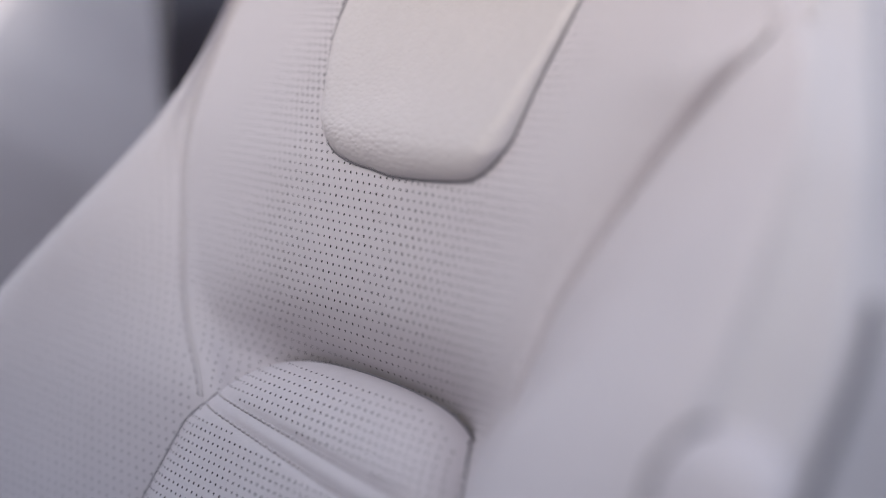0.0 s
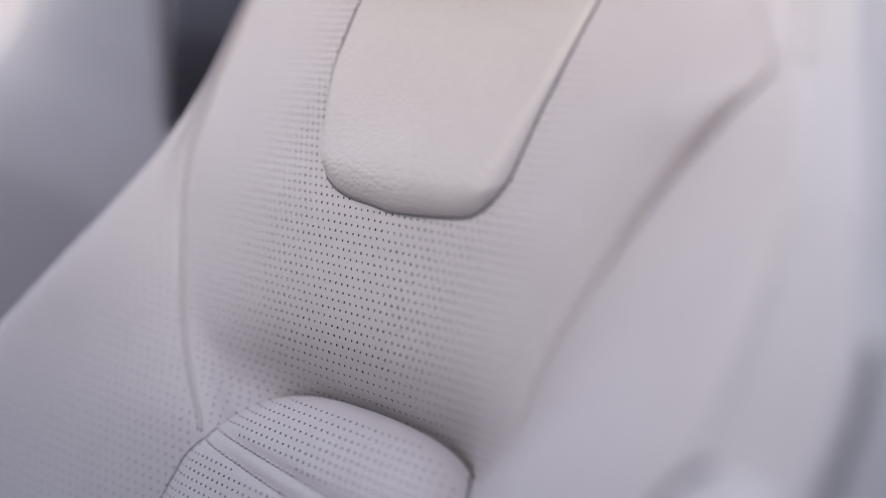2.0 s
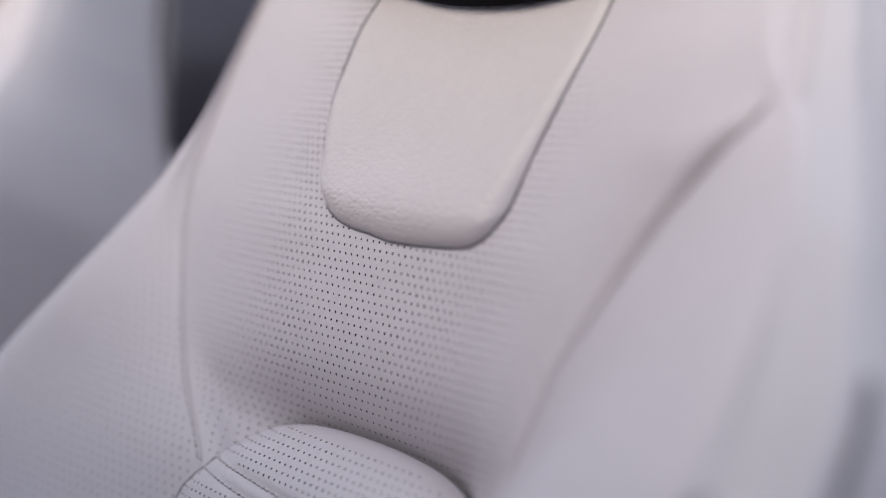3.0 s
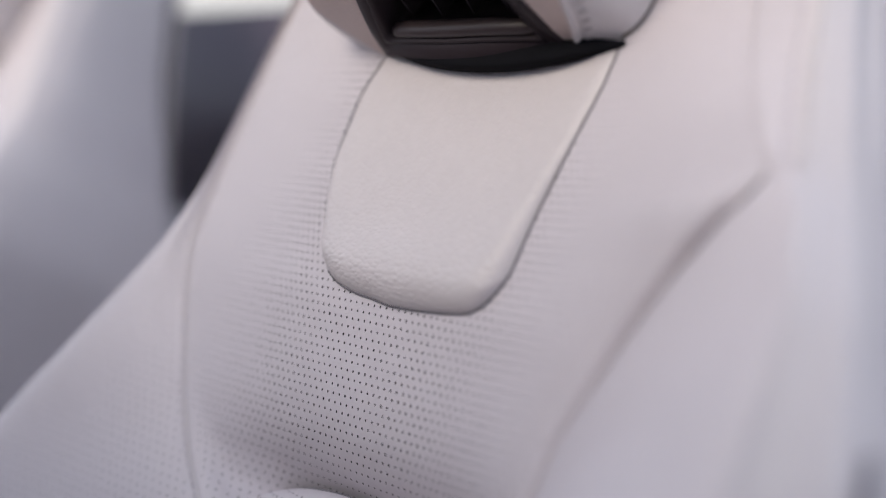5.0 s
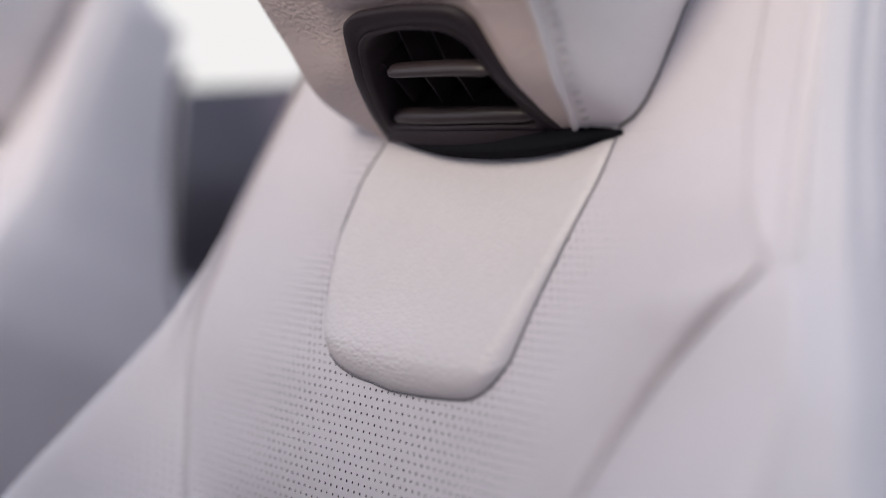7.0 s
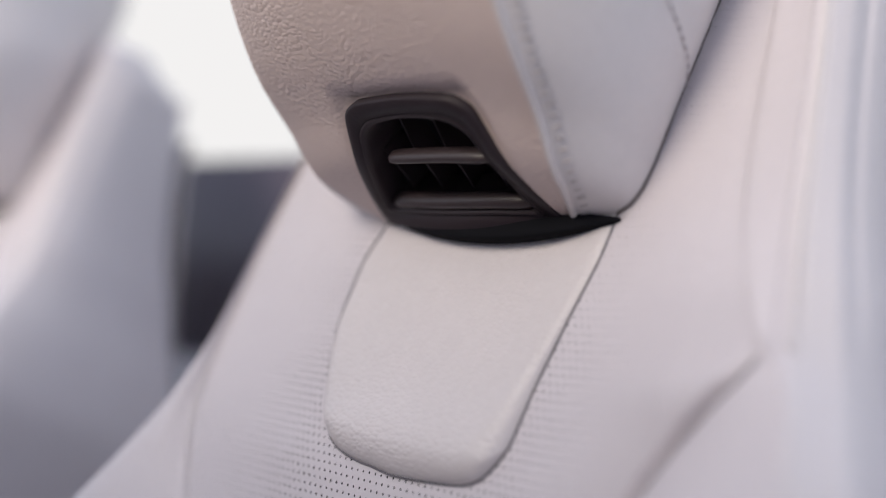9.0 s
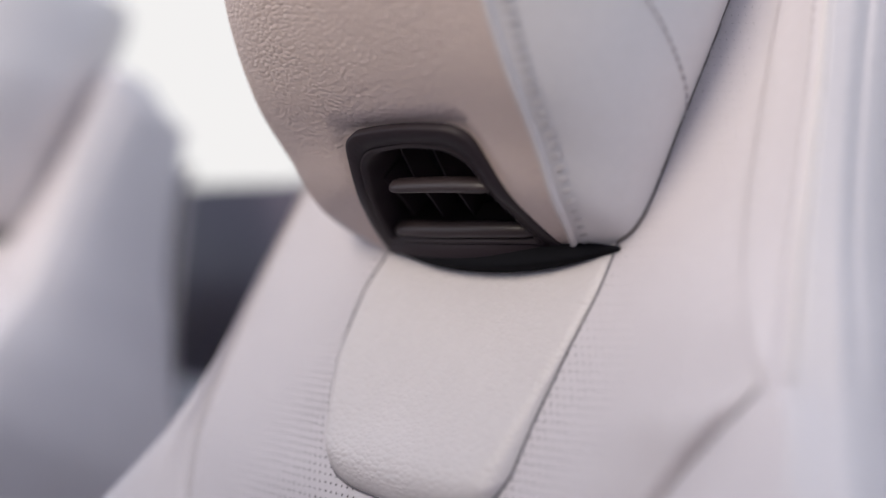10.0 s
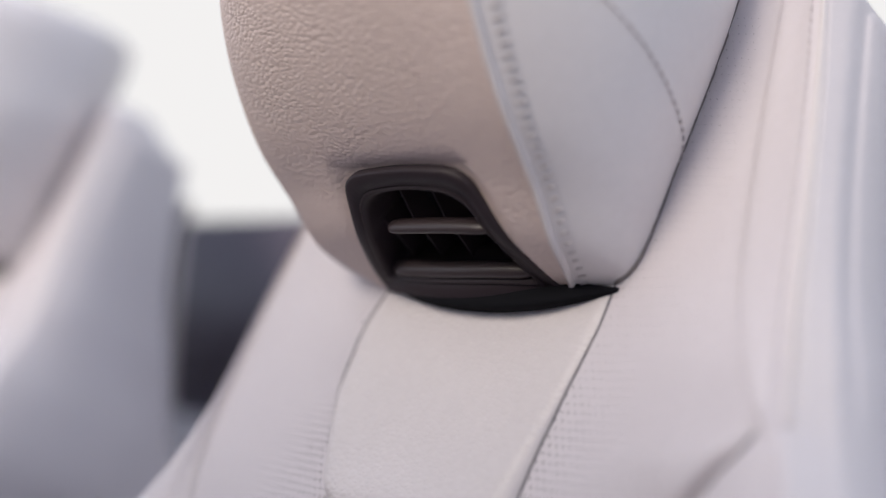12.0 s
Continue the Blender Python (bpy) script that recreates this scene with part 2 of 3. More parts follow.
def shouldered(u, v):
    """v with the shoulders rounded off at both sides."""
    return v if v < 0.09 else 0.09 + (v - 0.09) * (SHOULDER(abs(u)) - 0.09) / 0.165 * (1 - 0.3 * max(0, abs(u) - 0.16)) 


def backrest_rows(c0, c1):
    rows = []
    for v in VS:
        rows.append([place(u, shouldered(u, v), w) for u, w in across(v)[c0 * SUB : c1 * SUB + 1]])
    line = across(VS[-1])[c0 * SUB : c1 * SUB + 1]
    for k in range(1, 9):
        a = k / 8 * math.pi / 2
        rows.append([place(u * (1 - 0.06 * (1 - math.cos(a))), shouldered(u, VS[-1]) + 0.016 * math.sin(a), max(w - 0.05 * (1 - math.cos(a)), -0.065)) for u, w in line])
    return rows


# ---- the nearer seat ----
seat = new("car_seat")
seat.location = BASE
tagged(seat, "pearl grey perforated leather car seat with integrated headrest", "car seat", group="car seats")

backrest = part("backrest", from_grid(backrest_rows(4, 9)), LEATHER, seat, "perforated pearl leather centre panel")
bolster = part("bolster", from_grid(backrest_rows(0, 4)), LEATHER, seat, "pearl leather side bolster")
part("bolster", from_grid(backrest_rows(9, 12)), LEATHER, seat, "pearl leather side bolster")
part("side_panel", from_grid(backrest_rows(12, 16)), GRAINED, seat, "smooth pearl leather outer side")


# ---- pad below the headrest ----
PAD_RIM = []


def pad():
    right = curve([(-0.01, 0.056), (0.015, 0.0605), (0.043, 0.064), (0.069, 0.069), (0.107, 0.078), (0.16, 0.082)])
    left = curve([(-0.01, 0.051), (0.016, 0.057), (0.036, 0.064), (0.066, 0.070), (0.091, 0.069), (0.113, 0.062), (0.16, 0.05)])
    ss = np.sin(np.linspace(-math.pi / 2, math.pi / 2, 61))
    ts = 1 - np.cos(np.linspace(0, math.pi / 2, 61))
    rows = []
    for t in ts:
        row = []
        for s in ss:
            half = right if s > 0 else left
            low = -0.0078 + 0.0045 * s * s + 0.018 * abs(s) ** 14 + (0.0015 * min(1, -4 * s) + 0.009 * s**4 if s < 0 else 0)
            v = low + (0.16 - low) * t
            u = s * half(v)
            d = min((1 - abs(s)) * half(v), v - low) + 0.00001
            r = 0.0150 - 0.0080 * min(1, max(0, v / 0.05))
            lift = (0.0095 - 0.0065 * min(1, max(0, v / 0.08))) * max(0, 1 - (1 - min(d / r, 1)) ** 2) ** 0.5 + 0.0025 * math.exp(-((v - 0.012) / 0.012) ** 2) * (1 - s * s)
            row.append(place(u, v, height(v, u) - 0.0015 + lift))
        rows.append(row)
    lip = (AXIS_W * 0.0014)
    PAD_RIM.extend([r[0] + lip for r in rows[50:1:-1]] + [p + lip for p in rows[0]] + [r[-1] + lip for r in rows[1:]])
    return from_grid(rows)


neck_pad = part("pad", pad(), PADSKIN, seat, "smooth pearl leather neck pad")
# dark grey for cords that draw the shade in creases
SHADEGREY = material("crease_shade_grey", (0.16, 0.15, 0.165), 0.8, fine=0.3)
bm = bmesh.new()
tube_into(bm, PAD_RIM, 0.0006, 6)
part("seam_shade", bm, SHADEGREY, neck_pad, "painted shade line in the seam round the pad")


# ---- lumbar cushion ----
def lumbar_top(s):
    """The rim of the lumbar cushion."""
    return -0.0915 - 0.012 * s * s - (0.056 * abs(s) ** 4.5 if s < 0 else 0.055 * s**6)


def row_a(u):
    """The upper stitched row of the lumbar cushion."""
    return -0.1285 - 0.08 * u


def row_b(u):
    """The lower stitched row."""
    return -0.1375 - 0.11 * u


def lumbar_point(s, t):
    """s across from -1 to 1, t down from the rim."""
    top = lumbar_top(s)
    v = top - 0.30 * t
    d = v - top
    u = s * ((0.101 if s < 0 else 0.095) + 0.008 * t) - 0.003
    edge = min(-d, (1 - abs(s)) * 0.10) + 0.00001
    r = 0.034
    lift = 0.026 * math.sqrt(max(0, 1 - (1 - min(edge / r, 1)) ** 2)) + 0.05 * min(t, 0.5)
    keep = max(0.0, 1 - abs(s) ** 6)
    lift -= keep * (0.0013 * math.exp(-((v - row_a(u)) / 0.0026) ** 2) + 0.0012 * math.exp(-((v - row_b(u)) / 0.0026) ** 2))
    return u, v, -0.036 + lift


def lumbar():
    ss = np.sin(np.linspace(-math.pi / 2, math.pi / 2, 71))
    ts = [0.3 * (k / 110) ** 1.4 for k in range(111)] + list(np.linspace(0.3, 1, 10)[1:])
    return from_grid([[place(*lumbar_point(s, t)) for s in ss] for t in ts])


def lumbar_shade():
    """A dark tube for the shade where the lumbar cushion sinks into the backrest."""
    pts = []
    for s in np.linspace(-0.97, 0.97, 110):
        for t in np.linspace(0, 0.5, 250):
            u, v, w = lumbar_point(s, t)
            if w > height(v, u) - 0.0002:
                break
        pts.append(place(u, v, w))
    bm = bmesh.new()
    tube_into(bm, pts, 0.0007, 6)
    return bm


cushion_pad = part("lumbar_cushion", lumbar(), LEATHER, seat, "rounded perforated leather lumbar cushion")
part("seam_shade", lumbar_shade(), SHADEGREY, cushion_pad, "painted shade in the crease round the cushion")


# ---- perforations ----
PITCH = 0.0039
ROW = 0.96
LEAN = -0.45


class Dots:
    """Many small six-sided hollows, gathered into one mesh."""

    def __init__(self):
        self.verts, self.faces = [], []

    def add(self, p, n, r):
        n = n.normalized()
        a = n.cross(AXIS_V).normalized()
        b = n.cross(a)
        k0 = len(self.verts)
        self.verts += [p + n * 0.00016 + (a * math.cos(t) * 0.85 + b * math.sin(t) * 1.2) * r for t in [math.pi / 3 * k for k in range(6)]] + [p + n * 0.00005]
        self.faces += [(k0 + k, k0 + (k + 1) % 6, k0 + 6) for k in range(6)]

    def made(self, parent, mat):
        me = bpy.data.meshes.new("perforation")
        me.from_pydata(self.verts, [], self.faces)
        me.materials.append(mat)
        ob = new("perforation", me)
        ob.parent = parent
        return tagged(ob, "fine dark perforations in the leather", kind="stuff")


def size_at(u, v):
    """The hollows are widest beside the pad and smaller towards the bolsters."""
    side = 1 - 0.3 * min(1, max(0, (abs(u) - 0.06) / 0.05))
    upper = min(1, max(0, v / 0.03))
    return side * (1 + 0.3 * upper * math.exp(-(((u + 0.065) / 0.025) ** 2))) * (1 - 0.5 * min(1, max(0, (u - 0.05) / 0.03)) * min(1, max(0, (v - 0.05) / 0.04)))


def perforate(inside, r, v0, v1, pitch=PITCH):
    dots = Dots()
    nv = int((v1 - v0) / (ROW * pitch))
    for i in range(nv):
        v = v0 + i * ROW * pitch
        line, up, = across(v)[2 * SUB : 13 * SUB], across(v + 0.001)[2 * SUB : 13 * SUB]
        us = np.arange(-0.24, 0.2, pitch) + pitch * (i * LEAN % 1)
        w0, w1, w2 = np.interp(us, line[:, 0], line[:, 1]), np.interp(us + 0.001, line[:, 0], line[:, 1]), np.interp(us, up[:, 0], up[:, 1])
        for u, a, b, c in zip(us, w0, w1, w2):
            if u < line[0, 0] + 0.004 or not inside(u, v):
                continue
            n = Vector((1, 0, 0)) * ((a - b) * 1000) + AXIS_V * ((a - c) * 1000) + AXIS_W
            dots.add(place(u + random.uniform(-1, 1) * 0.0001, shouldered(u, v), a), n, r * random.uniform(0.9, 1.1) * size_at(u, v))
    return dots


perforate(lambda u, v: LSEAM_U(v) + 0.0045 < u < min(RSEAM_U(v) - 0.006, 0.135), 0.00056, -0.125, 0.235).made(backrest, HOLE)
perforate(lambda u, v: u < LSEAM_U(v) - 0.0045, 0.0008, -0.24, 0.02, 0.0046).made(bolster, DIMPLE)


def perforate_lumbar():
    dots = Dots()
    for i in range(52):
        v = -0.095 - i * ROW * PITCH
        for k in range(-28, 29):
            u = (k + -i * LEAN % 1) * PITCH
            s = (u + 0.003) / (0.1015 if u < -0.003 else 0.0955)
            if abs(s) > 0.93 or row_b(u) - 0.003 < v < row_a(u) + 0.003:
                continue
            top = lumbar_top(s)
            t = (top - v) / 0.30
            if t < 0.012:
                continue
            p, px, pt = place(*lumbar_point(s, t)), place(*lumbar_point(s + 0.01, t)), place(*lumbar_point(s, t + 0.003))
            dots.add(p, (pt - p).cross(px - p), 0.00056)
    return dots


perforate_lumbar().made(cushion_pad, HOLE)


# ---- stitched seams ----
def stitches_into(bm, pts, n_of, length=0.0042, gap=0.0016, r=0.00042):
    """Short threads end to end along the points."""
    d, acc = [0.0], 0.0
    for a, b in zip(pts, pts[1:]):
        acc += (b - a).length
        d.append(acc)

    def at(x):
        i = min(max(int(np.searchsorted(d, x)) - 1, 0), len(pts) - 2)
        return pts[i].lerp(pts[i + 1], (x - d[i]) / max(d[i + 1] - d[i], 1e-9))

    x = 0.0
    while x + length < acc:
        ends = [at(x), at(x + length * 0.5) + n_of * 0.0004, at(x + length)]
        tube_into(bm, ends, r, 5)
        x += length + gap


def seam_line(fu, v0, v1, off=0.0, lift=0.0, n=90):
    return [place(fu(v) + off, shouldered(fu(v), v), height(v, fu(v) + off) + lift) for v in np.linspace(v0, v1, n)]


for fu, v0, v1, off, parent in ((LSEAM_U, -0.127, 0.2, -0.0022, backrest), (EDGE_U, 0.055, 0.25, -0.0045, backrest)):
    bm = bmesh.new()
    stitches_into(bm, seam_line(fu, v0, v1, off, 0.0002), AXIS_W)
    part("stitching", bm, THREAD, parent, "pearl thread stitching")
bm = bmesh.new()
tube_into(bm, seam_line(LSEAM_U, -0.127, 0.2, 0.0, 0.0004), 0.0005)
part("piping", bm, PIPING, seat, "thin leather piping along the seam")
bm = bmesh.new()
tube_into(bm, seam_line(EDGE_U, 0.06, 0.252, 0.001, 0.0006), 0.0014)
part("piping", bm, PIPING, seat, "leather piping along the shoulder edge")
for row in (row_a, row_b):
    bm = bmesh.new()
    pts = []
    for s in np.linspace(-0.8, 0.9, 120):
        top = lumbar_top(s)
        pts.append(place(*lumbar_point(s, (top - row((0.101 if s < 0 else 0.095) * s - 0.003)) / 0.30)))
    stitches_into(bm, pts, AXIS_W, 0.0026, 0.0009, 0.0006)
    part("stitching", bm, THREAD, cushion_pad, "double row of pearl stitching")

# a dark cord paints the shade in the bolster's groove
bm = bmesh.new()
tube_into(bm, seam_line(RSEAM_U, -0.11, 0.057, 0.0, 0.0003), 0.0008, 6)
part("seam_shade", bm, SHADEGREY, seat, "painted shade line in the seam along the bolster")

# ---- headrest ----
# level, v and w of the piping, v at the back, half width at the piping and at the back, crown of the front
KNOTS = [(0, .117, -.003, .118, .0623, .079, .013), (1, .121, .033, .131, .0751, .083, .0126), (2, .1355, .062, .151, .0786, .086, .0122),
         (3, .1485, .0885, .174, .0803, .089, .0129), (4, .165, .1115, .200, .0797, .092, .0146), (5, .1855, .133, .230, .0782, .095, .0172),
         (6, .2106, .153, .268, .0736, .097, .0207), (7, .241, .171, .305, .066, .096, .0245), (8, .285, .176, .338, .064, .090, .024),
         (9, .330, .140, .356, .058, .080, .018), (10, .350, .060, .360, .045, .06, .008)]
VF, WF, VB, HF, HB, CROWN = [curve([(k[0], k[c]) for k in KNOTS]) for c in range(1, 7)]
SWELL = curve([(0, 0.003), (1, 0.008), (2, 0.012), (3, 0.016), (4, 0.021), (5, 0.026), (6, 0.030), (8, 0.03), (10, 0.01)])
HEAD_U = -0.0058
VENT_TOP, VENT_H = 2.11, 0.0705
VENT_HALF = curve([(-0.004, 0.0585), (0.0, 0.0575), (0.005, 0.0558), (0.0117, 0.0540), (0.0267, 0.0520), (0.0478, 0.0477), (0.0635, 0.0432), (0.0728, 0.0400), (0.0745, 0.0390)])
LEFT_HALF = curve([(-0.004, 0.0575), (0.0, 0.0570), (0.0127, 0.0530), (0.0284, 0.0455), (0.0427, 0.0390), (0.062, 0.0335), (0.0745, 0.0300)])


def front(q, s):
    """The headrest's front: s from -1 to 1 across."""
    dip = 0.0084 * max(0.0, 1 - q) ** 2
    return HEAD_U + s * HF(q), VF(q) - dip * (1 - s * s), WF(q) + CROWN(q) * (1 - abs(s) ** 3)


def front_leather(q, s):
    """The front's leather, drawn in round the upper edge of the vent."""
    u, v, w = front(q, s)
    h = q / VENT_TOP * VENT_H
    k = min(h, VENT_H)
    away = math.hypot(max((-LEFT_HALF(k) - u) * 1.5, 0.0, (u - VENT_HALF(k)) * 1.8), max(h - VENT_H, 0.0))
    pull = 0.0042 * math.exp(-((away / 0.0075) ** 2)) * min(1.0, max(0.0, (h - 0.03) / 0.04))
    return u, v + 0.8 * pull, w - 0.45 * pull


def flank(q, g, side):
    """The headrest's side, g from the front corner (0) to the back (1)."""
    h = HF(q) + side * HEAD_U
    tuck = 0.022 * max(0.0, (g - 0.7) / 0.3) ** 2
    u = h + (HB(q) + 0.002 + 0.0014 * q - h) * g + SWELL(q) * math.sin(math.pi * g ** 0.8) - tuck
    return side * u, VF(q) + (VB(q) - VF(q)) * g, WF(q) * (1 - g) - 0.012 * g


def meeting(q, side):
    """Where the headrest's side meets the backrest."""
    for g in np.linspace(0.5, 1, 60):
        u, v, w = flank(q, g, side)
        if w < height(min(v, 0.255), min(max(u, -0.14), 0.15)) + 0.001:
            break
    return place(u, v, w)


# colour of the contact shade drawn between headrest and backrest
GAPSHADE = material("gap_shade", (0.19, 0.168, 0.168), 0.9, fine=0.3, spec=0.1)
headrest = new("headrest")
headrest.parent = seat
tagged(headrest, "leather headrest with a neck air vent")
QS = np.linspace(0, 10, 241)
SS = np.linspace(-1, 1, 97)


def behind_vent(i, j):
    h = QS[i] / VENT_TOP * VENT_H
    u = front(QS[i], (SS[j] + SS[j + 1]) / 2)[0]
    return h < VENT_H - 0.006 and -LEFT_HALF(h) + 0.005 < u < VENT_HALF(h) - 0.005


part("front_cover", from_grid([[place(*front_leather(q, s)) for s in SS] for q in QS], skip=behind_vent), HEADSKIN, headrest, "grained grey leather front with warm light in its colour")
for side in (-1, 1):
    rows = []
    for q in QS:
        row = [place(*flank(q, g, side)) for g in np.linspace(0, 1, 33)]
        rows.append(row if side > 0 else row[::-1])
    part("side_cover", from_grid(rows), SIDESKIN, headrest, "smooth pearl leather side")
    bm = bmesh.new()
    tube_into(bm, [place(side * (HF(q) + 0.0006) + HEAD_U, VF(q) - 0.0004, WF(q) + 0.0006) if side > 0 else place(HEAD_U + 0.0018 - HF(q), VF(q) + 0.001, WF(q) - 0.002) for q in np.linspace(0.06, 9.5, 120)], 0.0017)
    part("piping", bm, PIPING, headrest, "raised leather piping")
    bm = bmesh.new()
    for q in np.linspace(0.15, 9, 54) if side > 0 else ():
        n = Vector((side * 0.0006, 0, 0))
        near, far = flank(q, 0.0045 / (WF(q) + 0.05), side), flank(q + 0.07, 0.0090 / (WF(q) + 0.05), side)
        tube_into(bm, [place(*near) + n, (place(*near) + place(*far)) / 2 + n * 1.6, place(*far) + n], 0.0006, 5)
    if side > 0:
        part("stitching", bm, DARKTHREAD, headrest, "slanted grey thread stitching")
    # a thin dark tube stands for the shade along the meeting line
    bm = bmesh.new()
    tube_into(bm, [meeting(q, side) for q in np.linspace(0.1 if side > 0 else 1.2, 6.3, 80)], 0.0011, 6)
    part("seam_shade", bm, GAPSHADE, headrest, "painted contact shade behind the headrest's edge")
    bm = bmesh.new()
    stitches_into(bm, [place(*flank(3 + 2.7 * k, 0.97 - 0.9 * k, side)) + Vector((side * 0.0003, 0, 0)) for k in np.linspace(0, 1, 60)], Vector((side, 0, 0)), 0.0034, 0.0018, 0.0005)
    part("stitching", bm, THREAD, headrest, "pearl thread stitching")

# dark foot of the headrest, below its rim; its black includes the shade there
rows = []
for level, grow in ((0.0, 0.9), (0.5, 1.0), (0.8, 1.0), (0.95, 0.97), (1.0, 0.9), (1.0, 0.4)):
    front_row, back_row = [], []
    for s in np.sin(np.linspace(-math.pi / 2, math.pi / 2, 49)):
        u, low = 0.0105 + 0.0715 * s, 0.1040 + 0.0135 * abs(s) ** 2.2
        front_row.append(place(u, 0.119 + (low - 0.119) * level, (0.004 + 0.0065 * (1 - abs(s) ** 3)) * grow))
        back_row.append(place(u, 0.119 + (low - 0.119) * level, -0.012))
    rows.append(front_row + back_row[::-1])
part("foot", from_grid(rows, close=True), BLACK, headrest, "dark plastic foot, blackened for the shade under the rim")


# ---- air vent ----
def vent_place(x, h, out):
    """x across, h up the vent's face, out of the face."""
    q = max(0.0, h / VENT_H * VENT_TOP)
    s = (x - HEAD_U) / HF(q)
    p, a, b = place(*front(q, s)), place(*front(q, s + 0.02)), place(*front(q + 0.05, s))
    nrm = (a - p).cross(b - p).normalized()
    return p + nrm * out + AXIS_V * min(0.0, h)


def outline(inset, low, r_top, r_low, n=22):
    """The vent's outline drawn in by an inset, from its foot up one side and down the other."""
    h0, h1 = low, VENT_H - 1.25 * inset
    sides = []
    for half in (VENT_HALF, LEFT_HALF):
        side = []
        for k in range(n + 1):
            h = h0 + (h1 - h0) * (0.5 - 0.5 * math.cos(math.pi * k / n))
            x = half(h) - inset
            if h > h1 - r_top:
                x -= r_top * 1.3 * (1 - math.sqrt(max(0, 1 - ((h - h1 + r_top) / r_top) ** 2)))
            if h < h0 + r_low:
                x -= r_low * (1 - math.sqrt(max(0, 1 - ((h0 + r_low - h) / r_low) ** 2)))
            side.append((x, h))
        sides.append(side)
    a, b = sides[0][-1][0], -sides[1][-1][0]
    top = [(a + (b - a) * k / 8, h1 + 0.0012 * math.sin(math.pi * k / 8)) for k in range(1, 8)]
    a, b = -sides[1][0][0], sides[0][0][0]
    foot = [(a + (b - a) * k / 12, h0) for k in range(1, 12)]
    return sides[0] + top + [(-x, h) for x, h in sides[1][::-1]] + foot



def loft(loops):
    return from_grid([[vent_place(x, h, o) for x, h in pts] for pts, o in loops], close=True)


vent = new("air_vent")
vent.parent = seat
tagged(vent, "dark brown plastic neck air vent")
bm = loft([(outline(0.0, -0.001, 0.009, 0.001), -0.008), (outline(0.0, -0.001, 0.009, 0.001), 0.0002),
           (outline(0.0008, 0.0, 0.010, 0.001), 0.0010), (outline(0.0070, 0.0058, 0.010, 0.002), 0.0004),
           (outline(0.0073, 0.0061, 0.010, 0.002), -0.0010), (outline(0.0076, 0.0064, 0.010, 0.002), 0.0006),
           (outline(0.0088, 0.0074, 0.011, 0.003), 0.0003), (outline(0.0098, 0.0080, 0.011, 0.003), -0.003),
           (outline(0.0112, 0.0086, 0.011, 0.003), -0.026)])
part("frame", bm, PLASTIC, vent)
bm = bmesh.new()
bm.faces.new([bm.verts.new(vent_place(x, h, -0.0255)) for x, h in outline(0.0108, 0.0084, 0.011, 0.003)])
part("duct", bm, BLACK, vent, "black duct behind the louvres")
for h, x0, x1, thick in ((0.0372, -0.0215, 0.0405, 0.0034), (0.0098, -0.0425, 0.0450, 0.0032)):
    rows = []
    for x in np.linspace(-1, 1, 25):
        k = (1 - abs(x) ** 10) ** 0.5 * 0.75 + 0.25
        rows.append([vent_place((x0 + x1) / 2 + x * (x1 - x0) / 2, h + thick * k * math.sin(a), -0.0048 + 0.0046 * k * math.cos(a)) for a in [2 * math.pi * j / 14 for j in range(14)]])
    part("louvre", from_grid(rows, close=True), LOUVRE, vent, "brown plastic louvre blade")
for x, top in ((-0.031, 0.036), (-0.011, 0.060), (0.009, 0.061), (0.029, 0.060)):
    rows = [[vent_place(x + dx, h, o) for dx, o in ((-0.0006, -0.011), (0.0006, -0.011), (0.0006, -0.0245), (-0.0006, -0.0245))] for h in (0.012, 0.02, 0.034, top)]
    part("vane", from_grid(rows, close=True), PLASTIC, vent, smooth=False)


# ---- loop on the bolster, seat cushion and frame (below the view) ----
def tab():
    rows = []
    for t in np.linspace(0, 1, 24):
        v = -0.074 - 0.14 * t ** 1.5
        half = 0.019 * min(1, math.sqrt(t * 4 + 0.01))
        row = []
        for a in np.linspace(0, math.pi, 21):
            s = -math.cos(a)
            row.append(place(0.218 + half * s, v, 0.052 + 0.013 * math.sin(a) ** 0.4 * min(1, math.sqrt(t * 5 + 0.005))))
        rows.append(row)
    return from_grid(rows)


# added grey cords: shade left of the loop and in the outer crease
bm = bmesh.new()
tube_into(bm, [place(0.218 - 0.0195 * min(1, math.sqrt(t * 4 + 0.01)), -0.074 - 0.14 * t ** 1.5, 0.057) for t in np.linspace(0.04, 1, 30)], 0.0022)
part("cord", bm, SHADEGREY, seat, "dark grey cord for the shade beside the loop")
bm = bmesh.new()
tube_into(bm, [place(OUT_U(v) + 0.001, v, OUT_W(v) - 0.0005) for v in np.linspace(-0.3, -0.03, 40)], 0.0018)
part("cord", bm, SHADEGREY, seat, "dark grey cord for the shade in the outer seam")
part("guide_loop", tab(), LEATHER, seat, "soft leather loop on the bolster")
part("seat_cushion", box(-0.24, 0.24, -0.42, 0.10, 0.05, 0.24, 0.05), LEATHER, seat, "pearl leather seat cushion")
part("seat_frame", box(-0.2, 0.2, -0.35, 0.1, 0.0, 0.06, 0.01), PLASTIC, seat)
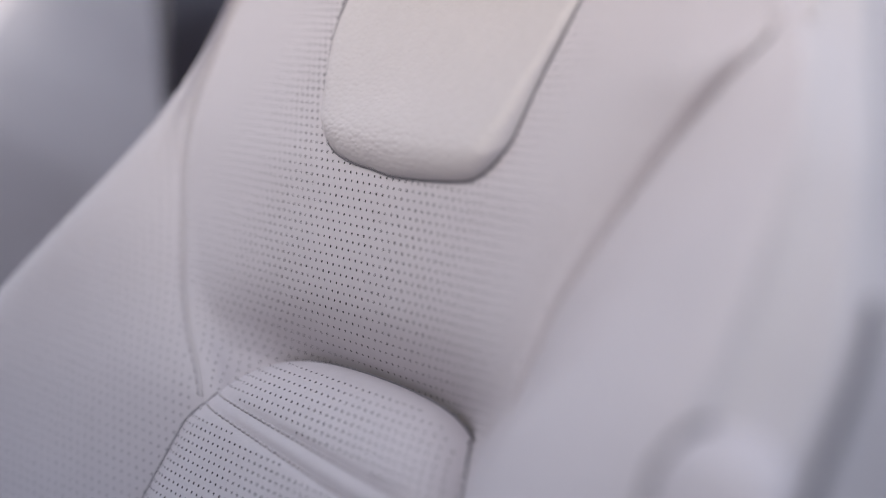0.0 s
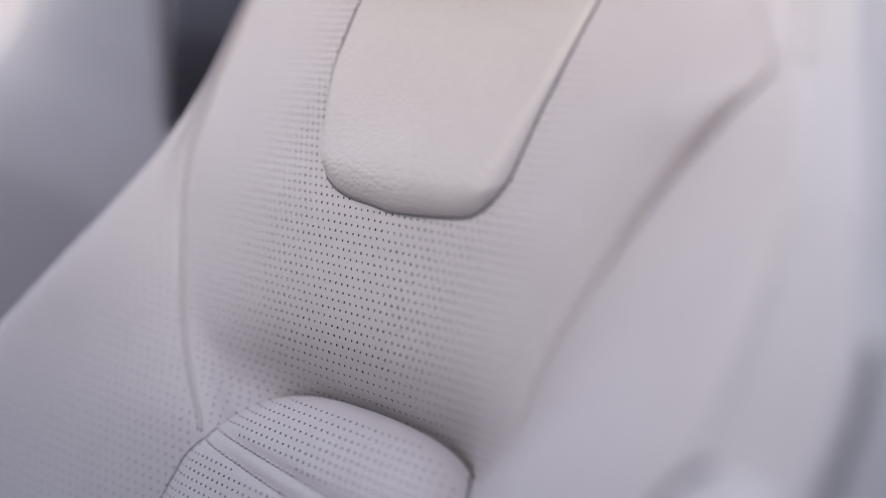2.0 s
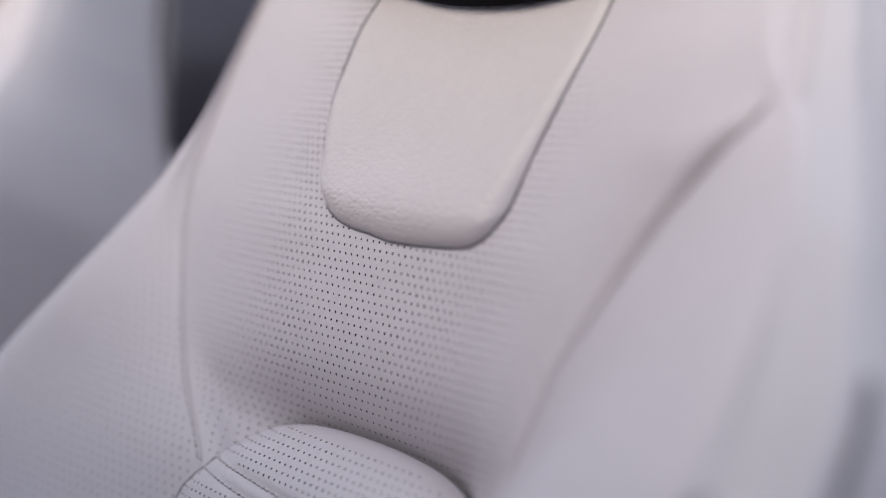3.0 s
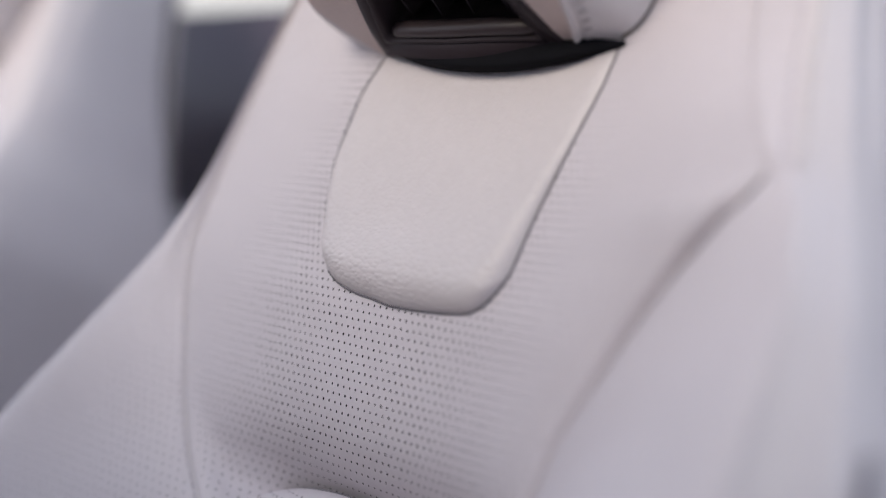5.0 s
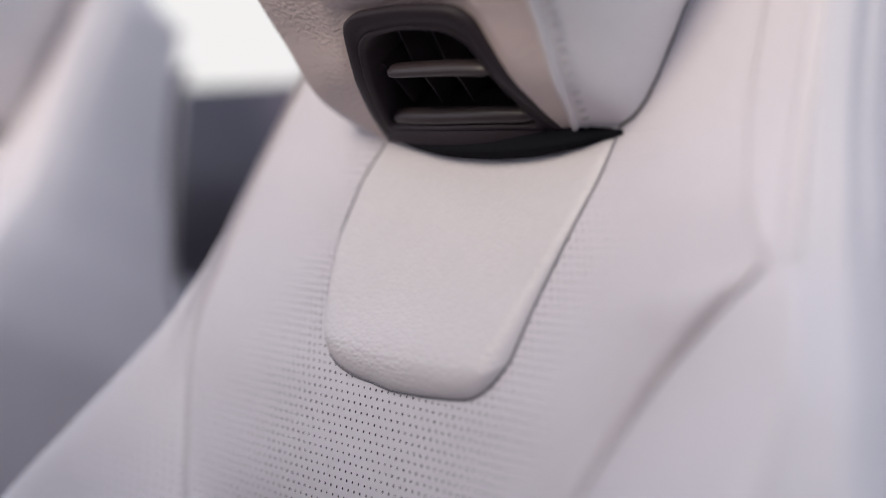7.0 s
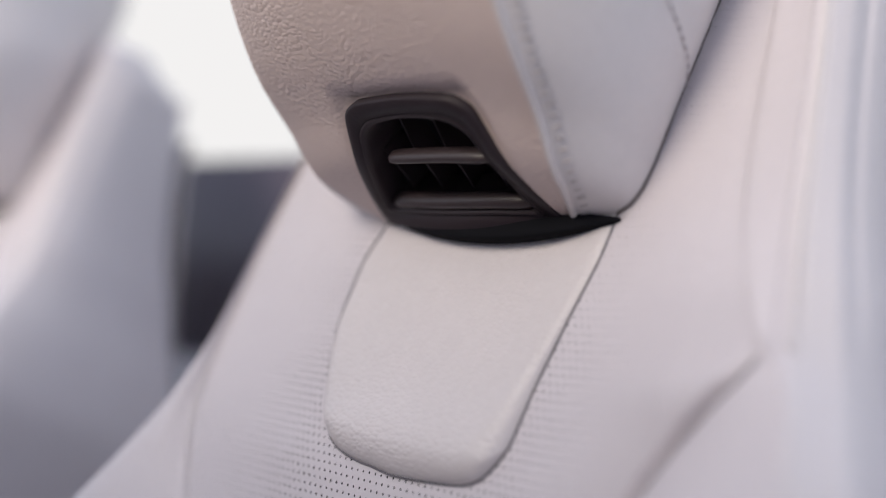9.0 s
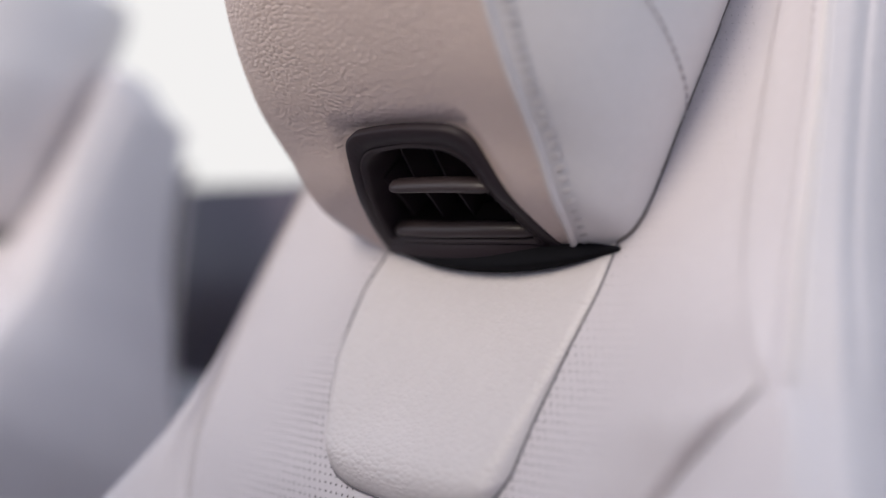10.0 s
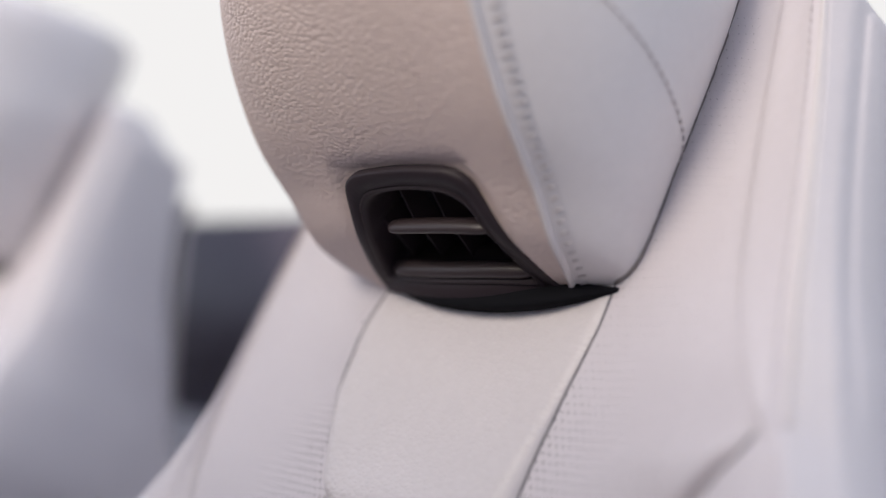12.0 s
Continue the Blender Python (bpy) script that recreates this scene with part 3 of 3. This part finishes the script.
part("back_shell", from_grid([[place(u, v, BACK_W(v) - 0.02 * math.cos(u * 6)) for u in np.linspace(FAR_U(v) - 0.004, OUT_U(v) + 0.002, 16)] for v in np.linspace(-0.45, 0.23, 20)]), GREYTRIM, seat)

# ---- the other seat ----
copy_thing(seat, Matrix.Translation(BASE + Vector((-0.683, 0.06, 0.0))))

# ---- the car round the seats ----
def structure(name, bm, mat, label, category):
    ob = part(name, bm, mat, None)
    return tagged(ob, label, category, kind="structure")


structure("floor", box(-1.25, 0.55, -1.2, 0.6, 0.2, 0.25), CARPET, "grey carpeted car floor", "floor")
structure("wall_rear", box(-1.2, 0.45, 0.31, 0.35, 0.25, 0.868), GREYTRIM, "pale grey rear bulkhead trim", "bulkhead")
structure("trim", box(-1.2, 0.45, 0.32, 0.34, 0.868, 1.073), DARKTRIM, "dark blue-grey panel behind the seats", "panel")
# two unseen walls added at the doors to hold back low side light
structure("wall_side_blocker", box(0.55, 0.6, -1.6, 0.6, 0.2, 0.87), BOUNCEWALL, "unseen pale wall that limits side light on the seat", "door")
structure("wall_far_blocker", box(-1.3, -1.25, -1.6, 0.6, 0.2, 0.98), BOUNCEWALL, "unseen pale wall that limits light from the far side", "door")
# unseen block added in dashboard's place, its height set to shade the lower seat
blocker = box(-0.45, 0.55, -1.6, -0.75, 0.2, 1.44, 0.05)
low = box(-1.25, -0.45, -1.6, -0.75, 0.2, 0.92, 0.05)
low_mesh = bpy.data.meshes.new("low")
low.to_mesh(low_mesh)
low.free()
blocker.from_mesh(low_mesh)
bpy.data.meshes.remove(low_mesh)
structure("wall_sun_blocker", blocker, DARKTRIM, "unseen dark block that keeps the sun off the lower seat", "dashboard")
structure("ground", box(-400, 400, -400, 400, -0.1, 0.0), ASPHALT, "pale paved ground", "ground")
# a self-lit sheet gives the burnt-out white of the background
WHITEGLOW = bpy.data.materials.new("white_sky_glow")
WHITEGLOW.use_nodes = True
glow = WHITEGLOW.node_tree.nodes.new("ShaderNodeEmission")
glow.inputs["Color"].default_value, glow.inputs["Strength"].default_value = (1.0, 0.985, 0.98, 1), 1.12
WHITEGLOW.node_tree.links.new(glow.outputs["Emission"], WHITEGLOW.node_tree.nodes["Material Output"].inputs["Surface"])
structure("backdrop", box(-300, 60, 60, 60.5, 0, 60), WHITEGLOW, "added glowing white sheet for the overexposed sky behind the car", "backdrop")
